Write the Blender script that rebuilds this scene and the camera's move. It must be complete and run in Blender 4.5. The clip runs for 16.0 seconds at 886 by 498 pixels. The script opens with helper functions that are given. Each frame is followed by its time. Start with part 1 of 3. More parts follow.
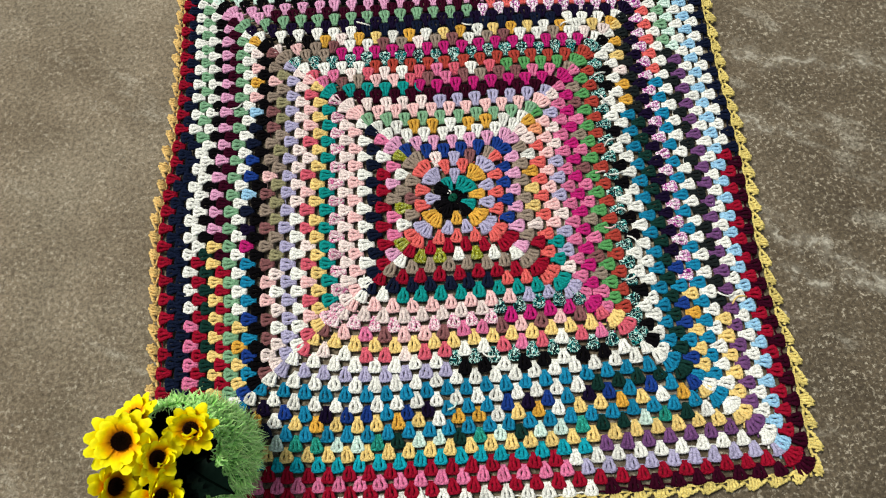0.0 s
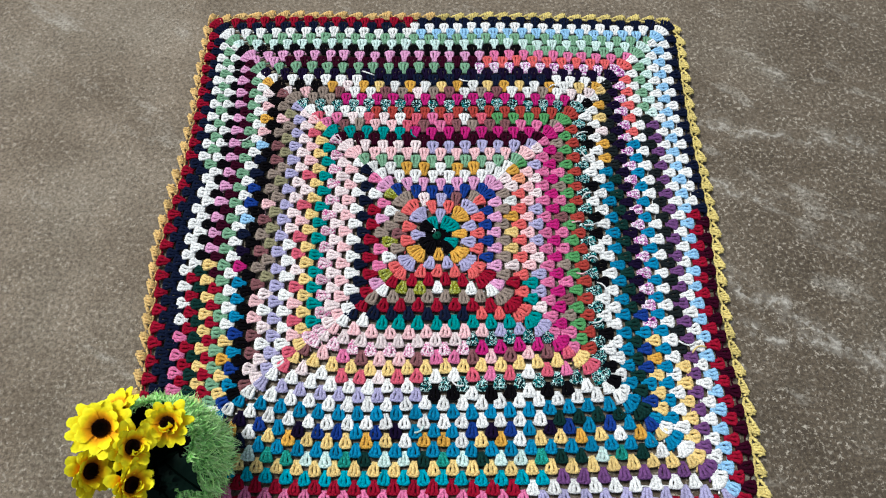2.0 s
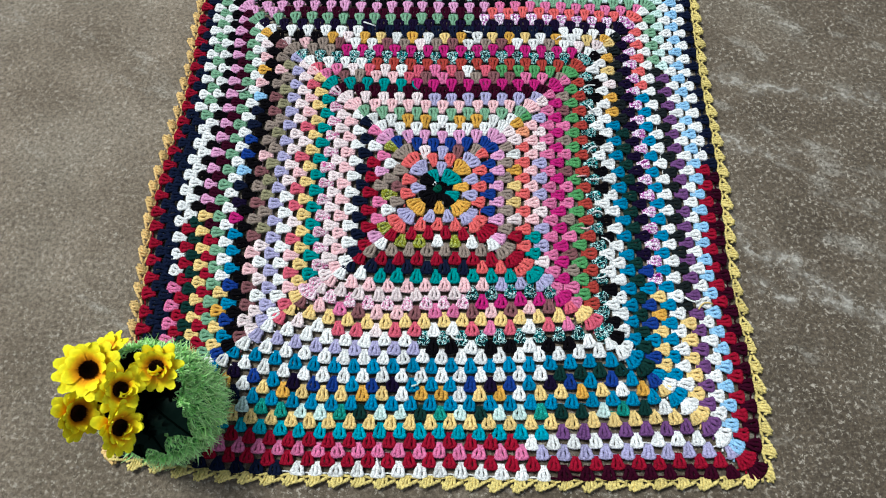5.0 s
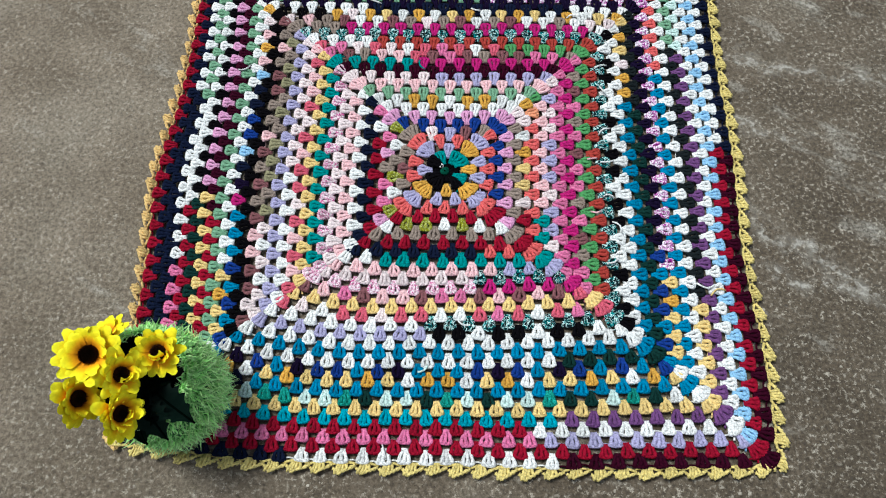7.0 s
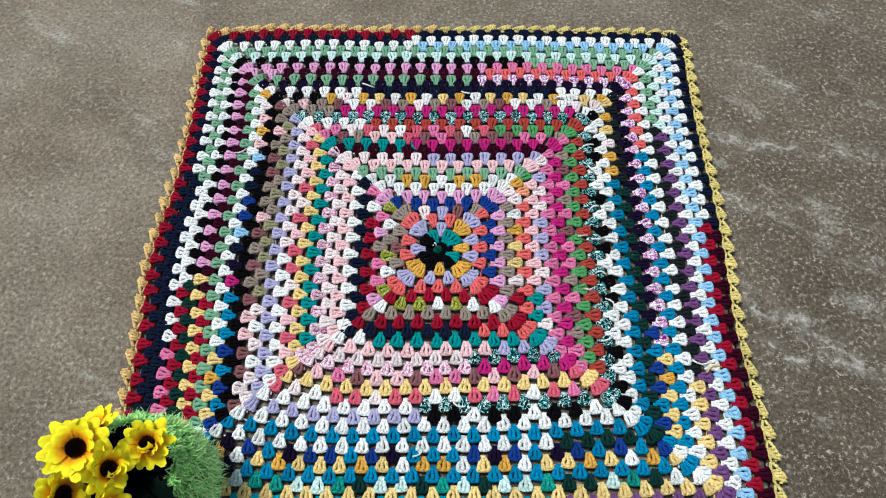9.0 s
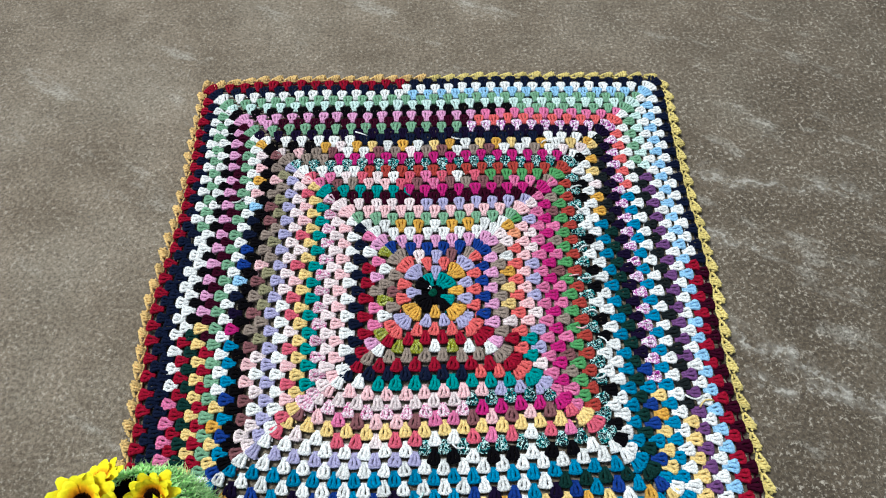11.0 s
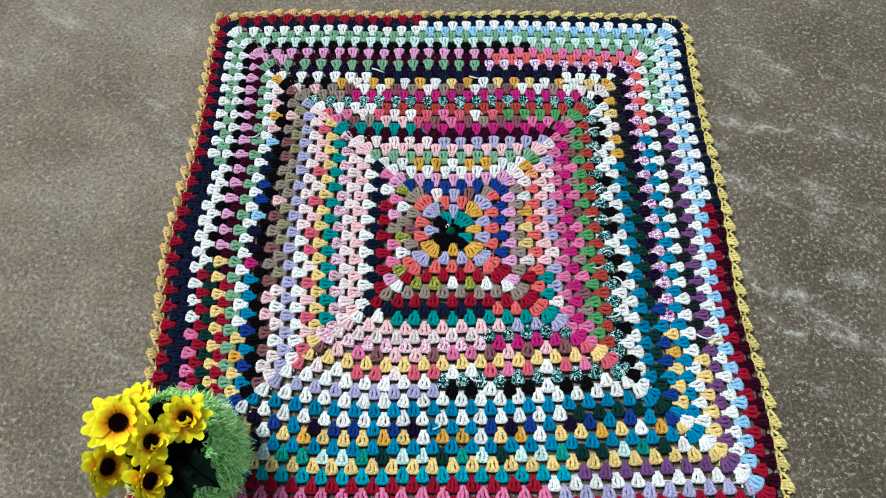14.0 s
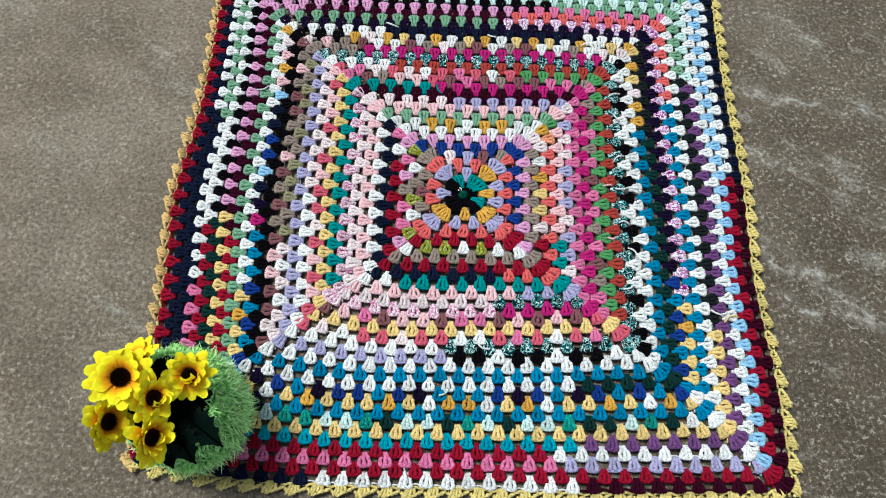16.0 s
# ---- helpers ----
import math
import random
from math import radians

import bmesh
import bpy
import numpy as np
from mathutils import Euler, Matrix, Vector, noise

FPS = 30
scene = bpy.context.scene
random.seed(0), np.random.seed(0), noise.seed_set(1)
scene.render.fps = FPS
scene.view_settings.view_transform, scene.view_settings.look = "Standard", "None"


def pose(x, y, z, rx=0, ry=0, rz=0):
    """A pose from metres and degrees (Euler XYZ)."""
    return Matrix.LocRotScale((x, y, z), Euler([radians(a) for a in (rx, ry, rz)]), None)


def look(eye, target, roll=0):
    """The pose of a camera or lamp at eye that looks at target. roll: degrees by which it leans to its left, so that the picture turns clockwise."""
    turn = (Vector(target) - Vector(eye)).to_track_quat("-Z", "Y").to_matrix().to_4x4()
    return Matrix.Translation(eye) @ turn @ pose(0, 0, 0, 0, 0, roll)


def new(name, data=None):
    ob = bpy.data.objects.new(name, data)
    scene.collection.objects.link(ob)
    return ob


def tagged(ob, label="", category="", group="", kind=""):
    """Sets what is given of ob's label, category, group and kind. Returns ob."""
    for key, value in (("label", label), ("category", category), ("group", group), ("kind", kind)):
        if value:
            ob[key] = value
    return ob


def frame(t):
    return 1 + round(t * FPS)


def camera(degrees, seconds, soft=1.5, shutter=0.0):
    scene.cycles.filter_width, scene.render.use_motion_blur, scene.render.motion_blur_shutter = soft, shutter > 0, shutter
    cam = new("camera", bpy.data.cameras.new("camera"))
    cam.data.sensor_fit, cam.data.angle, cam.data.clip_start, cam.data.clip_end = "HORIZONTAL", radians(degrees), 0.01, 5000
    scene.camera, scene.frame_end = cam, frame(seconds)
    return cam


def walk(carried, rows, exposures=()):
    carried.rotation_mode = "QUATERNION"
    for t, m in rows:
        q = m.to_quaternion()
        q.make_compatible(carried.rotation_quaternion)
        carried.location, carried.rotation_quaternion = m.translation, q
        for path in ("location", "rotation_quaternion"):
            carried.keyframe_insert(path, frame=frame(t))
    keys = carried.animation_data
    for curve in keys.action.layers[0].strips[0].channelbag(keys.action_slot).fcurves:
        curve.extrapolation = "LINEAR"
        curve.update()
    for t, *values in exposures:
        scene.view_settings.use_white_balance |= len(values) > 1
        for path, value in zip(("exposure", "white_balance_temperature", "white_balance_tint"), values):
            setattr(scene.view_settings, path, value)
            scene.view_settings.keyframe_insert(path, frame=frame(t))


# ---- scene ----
cam = camera(67.8, 16.0, soft=1.1)
PATH = [
    (0, (-0.029, -0.525, 1.122), (-0.020, 0.173, -0.754), -2.6),
    (0.5, (0.026, -0.601, 1.144), (0.110, 0.075, -0.735), 7.2),
    (1, (0.045, -0.607, 1.196), (0.043, 0.276, -0.613), 1.5),
    (1.5, (0.020, -0.600, 1.190), (0.039, 0.327, -0.576), 2.2),
    (2, (0.014, -0.601, 1.174), (0.012, 0.266, -0.626), 0.8),
    (2.5, (0.011, -0.607, 1.160), (0.013, 0.180, -0.681), 0.4),
    (3, (0.023, -0.618, 1.15), (0.012, 0.126, -0.706), -0.6),
    (3.5, (0.036, -0.62, 1.143), (0.012, 0.122, -0.714), -1.8),
    (4, (0.047, -0.628, 1.131), (0.049, 0.132, -0.719), 0.3),
    (6.3, (0.009, -0.638, 1.117), (-0.062, 0.212, -0.692), -1.3),
    (6.5, (0.01, -0.639, 1.109), (-0.055, 0.182, -0.713), -1.2),
    (7, (0.021, -0.625, 1.1), (-0.01, 0.145, -0.746), -0.3),
    (7.5, (0.029, -0.625, 1.097), (0.013, 0.154, -0.745), 0.4),
    (8, (0.026, -0.626, 1.097), (-0.015, 0.168, -0.738), -1.2),
    (8.5, (0.022, -0.615, 1.104), (-0.018, 0.239, -0.704), -1.0),
    (9, (0.021, -0.603, 1.115), (0.004, 0.344, -0.647), 0.1),
    (9.5, (0.024, -0.6, 1.117), (0.012, 0.376, -0.629), 0.5),
    (10, (0.019, -0.598, 1.119), (0.006, 0.402, -0.613), 0.1),
    (10.2, (0.021, -0.592, 1.124), (0.012, 0.433, -0.593), 0.2),
    (12.3, (0.001, -0.627, 1.177), (0.024, 0.41, -0.533), -1.2),
    (12.5, (-0.003, -0.629, 1.17), (0.044, 0.389, -0.551), 0.6),
    (13, (-0.013, -0.636, 1.164), (0.041, 0.332, -0.586), 3.2),
    (13.5, (-0.018, -0.63, 1.155), (0.019, 0.29, -0.62), 2.8),
    (14, (-0.032, -0.626, 1.147), (-0.005, 0.277, -0.637), 2.1),
    (14.5, (-0.033, -0.623, 1.142), (-0.026, 0.271, -0.648), 1.0),
    (15, (-0.038, -0.618, 1.134), (-0.02, 0.231, -0.677), 2.0),
    (15.5, (-0.025, -0.602, 1.116), (-0.011, 0.16, -0.734), 1.9),
    (16, (-0.055, -0.616, 1.116), (-0.02, 0.194, -0.712), 5.0),
]
EXPOSURES = [(0, 0.36, 7400, 2), (0.5, 0.36, 7300, 4), (1.0, 0.42, 7050, 4), (1.5, 0.40, 6650, 7), (2.5, 0.39, 6300, 5), (7, 0.39, 6200, 3), (8.5, 0.40, 6200, 3), (10, 0.43, 6200, 4), (12.5, 0.45, 6150, 1), (14, 0.40, 6100, 0), (16, 0.37, 6200, 2)]
walk(cam, [(t, look(eye, target, roll)) for t, eye, target, roll in PATH], EXPOSURES)

# ---- light ----
world = bpy.data.worlds.new("sky")
scene.world = world
world.use_nodes = True
wn = world.node_tree
sky = wn.nodes.new("ShaderNodeTexSky")
sky.sky_type, sky.sun_disc = "NISHITA", False
sky.sun_elevation, sky.sun_rotation = radians(64), radians(-55)
bg = wn.nodes["Background"]
bg.inputs["Strength"].default_value = 0.09
veil = wn.nodes.new("ShaderNodeHueSaturation")  # thin high cloud takes most of the blue out of the sky
veil.inputs["Saturation"].default_value = 0.4
wn.links.new(sky.outputs["Color"], veil.inputs["Color"])
wn.links.new(veil.outputs["Color"], bg.inputs["Color"])
sun = new("sun", bpy.data.lights.new("sun", "SUN"))
sun.data.energy, sun.data.angle, sun.data.color = 2.6, radians(16), (1.0, 0.98, 0.95)
sun.matrix_world = look((-1.3, 0.9, 3.2), (0, 0, 0))


# ---- materials ----
def nodes_of(name):
    m = bpy.data.materials.new(name)
    m.use_nodes = True
    return m, m.node_tree.nodes, m.node_tree.links, m.node_tree.nodes["Principled BSDF"]


def ramp(nodes, links, source, stops, mode="LINEAR"):
    r = nodes.new("ShaderNodeValToRGB")
    r.color_ramp.interpolation = mode
    while len(r.color_ramp.elements) < len(stops):
        r.color_ramp.elements.new(0.5)
    for e, (at, c) in zip(r.color_ramp.elements, stops):
        e.position, e.color = at, (*c, 1) if len(c) == 3 else c
    links.new(source, r.inputs["Fac"])
    return r.outputs["Color"]


def mixed(nodes, links, a, b, fac, kind="MIX"):
    n = nodes.new("ShaderNodeMix")
    n.data_type, n.blend_type = "RGBA", kind
    for socket, value in ((n.inputs[0], fac), (n.inputs[6], a), (n.inputs[7], b)):
        if isinstance(value, bpy.types.NodeSocket):
            links.new(value, socket)
        else:
            socket.default_value = value if isinstance(value, float) else (*value, 1)
    return n.outputs[2]


def textured(nodes, links, kind, scale, detail=3.0, coords="Object", rough=0.5):
    t = nodes.new(kind)
    t.inputs["Scale"].default_value = scale
    if "Detail" in t.inputs:
        t.inputs["Detail"].default_value = detail
    if "Roughness" in t.inputs:
        t.inputs["Roughness"].default_value = rough
    c = nodes.new("ShaderNodeNewGeometry") if coords == "Position" else nodes.new("ShaderNodeTexCoord")
    links.new(c.outputs[coords], t.inputs["Vector"])
    return t


def yarn(name, colour, second=None, third=None):
    """Matt cotton yarn: uneven dye from strand to strand, fibre relief; with a second and third colour a flecked marl."""
    m, nodes, links, p = nodes_of(name)
    info, geo = nodes.new("ShaderNodeObjectInfo"), nodes.new("ShaderNodeNewGeometry")
    fine = textured(nodes, links, "ShaderNodeTexNoise", 330, 3, "Position", 0.7)
    base = colour
    if second:
        fleck = textured(nodes, links, "ShaderNodeTexNoise", 105, 1, "Position")
        fleck.inputs["Distortion"].default_value = 1.5
        third = third or colour
        base = ramp(nodes, links, fleck.outputs["Fac"], ((0.0, colour), (0.42, second), (0.49, third), (0.56, colour)), "CONSTANT")
    add = nodes.new("ShaderNodeMath")
    add.operation = "ADD"
    links.new(info.outputs["Random"], add.inputs[0])
    links.new(geo.outputs["Random Per Island"], add.inputs[1])
    shade = ramp(nodes, links, add.outputs[0], ((0.1, (0.77, 0.77, 0.77)), (0.95, (1.07, 1.07, 1.07))))
    c = mixed(nodes, links, base, shade, 1.0, "MULTIPLY")
    dusk = ramp(nodes, links, fine.outputs["Fac"], ((0.36, (0.60, 0.60, 0.60)), (0.55, (1.07, 1.07, 1.07))))
    c = mixed(nodes, links, c, dusk, 1.0, "MULTIPLY")
    links.new(c, p.inputs["Base Color"])
    p.inputs["Roughness"].default_value = 0.9
    p.inputs["Specular IOR Level"].default_value = 0.04
    wave = textured(nodes, links, "ShaderNodeTexWave", 85, 3, "Position")
    wave.bands_direction = "DIAGONAL"
    wave.inputs["Distortion"].default_value = 11.0
    wave.inputs["Detail Scale"].default_value = 2.0
    bump = nodes.new("ShaderNodeBump")
    bump.inputs["Strength"].default_value, bump.inputs["Distance"].default_value = 0.8, 0.0014
    links.new(wave.outputs["Fac"], bump.inputs["Height"])
    links.new(bump.outputs["Normal"], p.inputs["Normal"])
    return m


YARN = {
    "W": yarn("yarn_white", (0.84, 0.845, 0.84)), "w": yarn("yarn_blush_white", (0.84, 0.71, 0.72)),
    "K": yarn("yarn_black", (0.003, 0.0025, 0.004)), "N": yarn("yarn_navy", (0.006, 0.01, 0.03)),
    "n": yarn("yarn_aubergine", (0.008, 0.004, 0.022)), "R": yarn("yarn_crimson", (0.30, 0.006, 0.026)),
    "C": yarn("yarn_coral", (0.70, 0.125, 0.125)), "P": yarn("yarn_pink", (0.70, 0.18, 0.36)),
    "p": yarn("yarn_pale_pink", (0.84, 0.52, 0.55)), "M": yarn("yarn_magenta", (0.47, 0.016, 0.17)),
    "m": yarn("yarn_plum", (0.034, 0.002, 0.012)), "T": yarn("yarn_teal", (0.002, 0.25, 0.25)),
    "t": yarn("yarn_turquoise", (0.002, 0.33, 0.45)), "B": yarn("yarn_blue", (0.006, 0.21, 0.40)),
    "b": yarn("yarn_light_blue", (0.30, 0.55, 0.80)), "U": yarn("yarn_royal_blue", (0.010, 0.042, 0.24)),
    "L": yarn("yarn_lilac", (0.41, 0.385, 0.6)), "l": yarn("yarn_orchid", (0.70, 0.34, 0.56)),
    "V": yarn("yarn_purple", (0.16, 0.065, 0.20)), "G": yarn("yarn_sage", (0.20, 0.39, 0.25)),
    "g": yarn("yarn_bottle_green", (0.006, 0.032, 0.028)), "O": yarn("yarn_mustard", (0.70, 0.38, 0.07)),
    "Y": yarn("yarn_butter", (0.82, 0.6, 0.24)), "E": yarn("yarn_taupe", (0.30, 0.235, 0.20)),
    "e": yarn("yarn_brown_rose", (0.22, 0.09, 0.10)), "o": yarn("yarn_olive", (0.24, 0.25, 0.02), (0.5, 0.55, 0.2)),
    "S": yarn("yarn_rust", (0.38, 0.05, 0.04)), "Q": yarn("yarn_peach", (0.78, 0.32, 0.18)),
    "H": yarn("yarn_rose", (0.62, 0.11, 0.17)), "F": yarn("yarn_leaf_green", (0.09, 0.31, 0.11)),
    "D": yarn("yarn_charcoal", (0.011, 0.015, 0.017)), "A": yarn("yarn_sea_green", (0.015, 0.24, 0.19), (0.03, 0.42, 0.36)),
    "a": yarn("yarn_mint", (0.62, 0.8, 0.76)), "X": yarn("yarn_teal_marl", (0.006, 0.02, 0.025), (0.01, 0.26, 0.27), (0.62, 0.82, 0.80)),
    "Z": yarn("yarn_pink_marl", (0.84, 0.70, 0.76), (0.60, 0.12, 0.32), (0.82, 0.55, 0.66)),
    "q": yarn("yarn_moss", (0.29, 0.27, 0.16)), "z": yarn("yarn_violet_marl", (0.86, 0.80, 0.88), (0.30, 0.02, 0.24), (0.70, 0.30, 0.62)),
    "i": yarn("yarn_edge_gold", (0.80, 0.54, 0.22)), "j": yarn("yarn_edge_yellow", (0.75, 0.61, 0.22)),
}


def concrete():
    m, nodes, links, p = nodes_of("weathered_concrete")
    big = textured(nodes, links, "ShaderNodeTexNoise", 3.2, 6, rough=0.62)
    mid = textured(nodes, links, "ShaderNodeTexNoise", 7, 7, rough=0.68)
    fine = textured(nodes, links, "ShaderNodeTexNoise", 150, 6, rough=0.78)
    fleck = textured(nodes, links, "ShaderNodeTexNoise", 120, 6, rough=0.75)
    dots = textured(nodes, links, "ShaderNodeTexVoronoi", 26)
    c = ramp(nodes, links, big.outputs["Fac"], ((0.30, (0.155, 0.125, 0.096)), (0.5, (0.205, 0.172, 0.138)), (0.70, (0.252, 0.222, 0.186))))
    whole, apart = nodes.new("ShaderNodeTexCoord"), nodes.new("ShaderNodeSeparateXYZ")
    links.new(whole.outputs["Object"], apart.inputs["Vector"])
    gradient = nodes.new("ShaderNodeMapRange")
    gradient.inputs["From Min"].default_value, gradient.inputs["From Max"].default_value = -0.8, 1.3
    slope = nodes.new("ShaderNodeMath")  # the concrete gets darker and browner towards +x and -y
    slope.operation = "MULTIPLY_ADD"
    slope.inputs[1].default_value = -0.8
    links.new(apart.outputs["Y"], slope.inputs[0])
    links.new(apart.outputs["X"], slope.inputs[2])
    links.new(slope.outputs[0], gradient.inputs["Value"])
    c = mixed(nodes, links, c, ramp(nodes, links, gradient.outputs["Result"], ((0.0, (0.84, 0.825, 0.80)), (1.0, (0.295, 0.274, 0.244)))), 1.0, "MULTIPLY")
    c = mixed(nodes, links, c, ramp(nodes, links, mid.outputs["Fac"], ((0.34, (0.72, 0.70, 0.66)), (0.66, (1.22, 1.21, 1.19)))), 0.85, "MULTIPLY")
    rubbed = ramp(nodes, links, gradient.outputs["Result"], ((0.1, (0.88, 0.88, 0.88)), (0.7, (0.95, 0.95, 0.95))))
    c = mixed(nodes, links, c, mixed(nodes, links, c, ramp(nodes, links, fine.outputs["Fac"], ((0.36, (0.42, 0.40, 0.37)), (0.64, (1.62, 1.62, 1.60)))), 1.0, "MULTIPLY"), rubbed)
    # pale grains of aggregate, thicker where the skin has worn off, and dark pits
    grain = ramp(nodes, links, fleck.outputs["Fac"], ((0.53, (0, 0, 0)), (0.61, (0.95, 0.95, 0.95))))
    patchy = ramp(nodes, links, textured(nodes, links, "ShaderNodeTexNoise", 22, 4, rough=0.7).outputs["Fac"], ((0.38, (0.15, 0.15, 0.15)), (0.6, (1, 1, 1))))
    grain = mixed(nodes, links, grain, patchy, 1.0, "MULTIPLY")
    bare = ramp(nodes, links, gradient.outputs["Result"], ((0.0, (0.60, 0.60, 0.60)), (0.7, (0.85, 0.85, 0.85))))
    c = mixed(nodes, links, c, (0.47, 0.425, 0.355), mixed(nodes, links, grain, bare, 1.0, "MULTIPLY"))
    hollow = ramp(nodes, links, fleck.outputs["Fac"], ((0.36, (1, 1, 1)), (0.44, (0, 0, 0))))
    c = mixed(nodes, links, c, (0.06, 0.05, 0.04), mixed(nodes, links, hollow, bare, 1.0, "MULTIPLY"))
    pick = ramp(nodes, links, dots.outputs["Color"], ((0.0, (1, 1, 1)), (0.2, (1, 1, 1)), (0.24, (0, 0, 0))))
    pit = ramp(nodes, links, dots.outputs["Distance"], ((0.05, (1, 1, 1)), (0.13, (0, 0, 0))))
    c = mixed(nodes, links, c, (0.05, 0.04, 0.032), mixed(nodes, links, pick, pit, 1.0, "MULTIPLY"))
    # chips of pale and dark stone in the worn face
    chips = textured(nodes, links, "ShaderNodeTexVoronoi", 150)
    warp = textured(nodes, links, "ShaderNodeTexNoise", 240, 2)
    edge = nodes.new("ShaderNodeMath")
    edge.operation = "MULTIPLY_ADD"
    edge.inputs[1].default_value = 0.55
    links.new(warp.outputs["Fac"], edge.inputs[0])
    links.new(chips.outputs["Distance"], edge.inputs[2])
    spot = ramp(nodes, links, edge.outputs[0], ((0.50, (1, 1, 1)), (0.66, (0, 0, 0))))
    bed = ramp(nodes, links, mid.outputs["Fac"], ((0.36, (0.35, 0.35, 0.35)), (0.60, (1, 1, 1))))
    spot = mixed(nodes, links, mixed(nodes, links, spot, bed, 1.0, "MULTIPLY"), bare, 1.0, "MULTIPLY")
    pale = ramp(nodes, links, chips.outputs["Color"], ((0.0, (0, 0, 0)), (0.70, (0, 0, 0)), (0.80, (0.70, 0.70, 0.70))))
    dark = ramp(nodes, links, chips.outputs["Color"], ((0.0, (0.9, 0.9, 0.9)), (0.22, (0.9, 0.9, 0.9)), (0.30, (0, 0, 0))))
    c = mixed(nodes, links, c, (0.44, 0.41, 0.365), mixed(nodes, links, spot, pale, 1.0, "MULTIPLY"))
    c = mixed(nodes, links, c, (0.055, 0.047, 0.042), mixed(nodes, links, spot, dark, 1.0, "MULTIPLY"))
    # long pale scuffs
    coord, place = nodes.new("ShaderNodeTexCoord"), nodes.new("ShaderNodeMapping")
    turned = nodes.new("ShaderNodeMapping")
    turned.inputs["Rotation"].default_value = (0, 0, radians(27))
    turned.inputs["Location"].default_value = (0.37, 0.12, 0)
    place.inputs["Scale"].default_value = (1.9, 5.0, 1.0)
    links.new(coord.outputs["Object"], turned.inputs["Vector"])
    links.new(turned.outputs["Vector"], place.inputs["Vector"])
    streak = nodes.new("ShaderNodeTexNoise")
    streak.inputs["Scale"].default_value, streak.inputs["Detail"].default_value, streak.inputs["Roughness"].default_value = 1.7, 6, 0.7
    links.new(place.outputs["Vector"], streak.inputs["Vector"])
    scuff = ramp(nodes, links, streak.outputs["Fac"], ((0.57, (0, 0, 0)), (0.73, (0.8, 0.8, 0.8))))
    broken = ramp(nodes, links, fine.outputs["Fac"], ((0.40, (0.12, 0.12, 0.12)), (0.56, (1, 1, 1))))
    c = mixed(nodes, links, c, (0.47, 0.45, 0.40), mixed(nodes, links, scuff, broken, 1.0, "MULTIPLY"))
    # single drag marks, each a broken pale line of its own
    sway = textured(nodes, links, "ShaderNodeTexNoise", 9, 5, rough=0.65)
    gaps = ramp(nodes, links, textured(nodes, links, "ShaderNodeTexNoise", 34, 6, rough=0.75).outputs["Fac"], ((0.44, (0, 0, 0)), (0.58, (1, 1, 1))))
    for x0, y0, x1, y1, wide in ((0.55, -0.07, 0.86, -0.29, 0.016), (0.55, -0.185, 0.83, -0.24, 0.012), (0.55, 0.283, 0.96, 0.222, 0.014),
                                 (0.54, 0.145, 0.67, 0.085, 0.009), (0.83, -0.27, 0.93, -0.50, 0.013)):
        long, turn = math.hypot(x1 - x0, y1 - y0), math.atan2(y1 - y0, x1 - x0)
        lay = nodes.new("ShaderNodeMapping")
        lay.vector_type = "TEXTURE"
        lay.inputs["Location"].default_value, lay.inputs["Rotation"].default_value = (x0, y0, 0), (0, 0, turn)
        links.new(coord.outputs["Object"], lay.inputs["Vector"])
        split = nodes.new("ShaderNodeSeparateXYZ")
        links.new(lay.outputs["Vector"], split.inputs["Vector"])
        off = nodes.new("ShaderNodeMath")
        off.operation = "MULTIPLY_ADD"
        off.inputs[1].default_value = 0.16
        links.new(sway.outputs["Fac"], off.inputs[0])
        links.new(split.outputs["Y"], off.inputs[2])
        band, run = nodes.new("ShaderNodeMapRange"), nodes.new("ShaderNodeMapRange")
        band.inputs["From Min"].default_value, band.inputs["From Max"].default_value = 0.08 - wide * 2, 0.08 + wide * 2
        links.new(off.outputs[0], band.inputs["Value"])
        run.inputs["From Min"].default_value, run.inputs["From Max"].default_value = -0.05, long + 0.05
        links.new(split.outputs["X"], run.inputs["Value"])
        across = ramp(nodes, links, band.outputs["Result"], ((0.0, (0, 0, 0)), (0.40, (0.22, 0.22, 0.22)), (0.5, (0.72, 0.72, 0.72)), (0.60, (0.22, 0.22, 0.22)), (1.0, (0, 0, 0))))
        along = ramp(nodes, links, run.outputs["Result"], ((0.0, (0, 0, 0)), (0.2, (1, 1, 1)), (0.8, (1, 1, 1)), (1.0, (0, 0, 0))))
        mark = mixed(nodes, links, mixed(nodes, links, across, along, 1.0, "MULTIPLY"), gaps, 1.0, "MULTIPLY")
        c = mixed(nodes, links, c, (0.46, 0.44, 0.395), mark)
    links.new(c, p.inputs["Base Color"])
    p.inputs["Roughness"].default_value = 0.88
    p.inputs["Specular IOR Level"].default_value = 0.25
    bump = nodes.new("ShaderNodeBump")
    bump.inputs["Strength"].default_value, bump.inputs["Distance"].default_value = 0.6, 0.004
    links.new(mixed(nodes, links, fine.outputs["Color"], mid.outputs["Color"], 0.4), bump.inputs["Height"])
    links.new(bump.outputs["Normal"], p.inputs["Normal"])
    return m


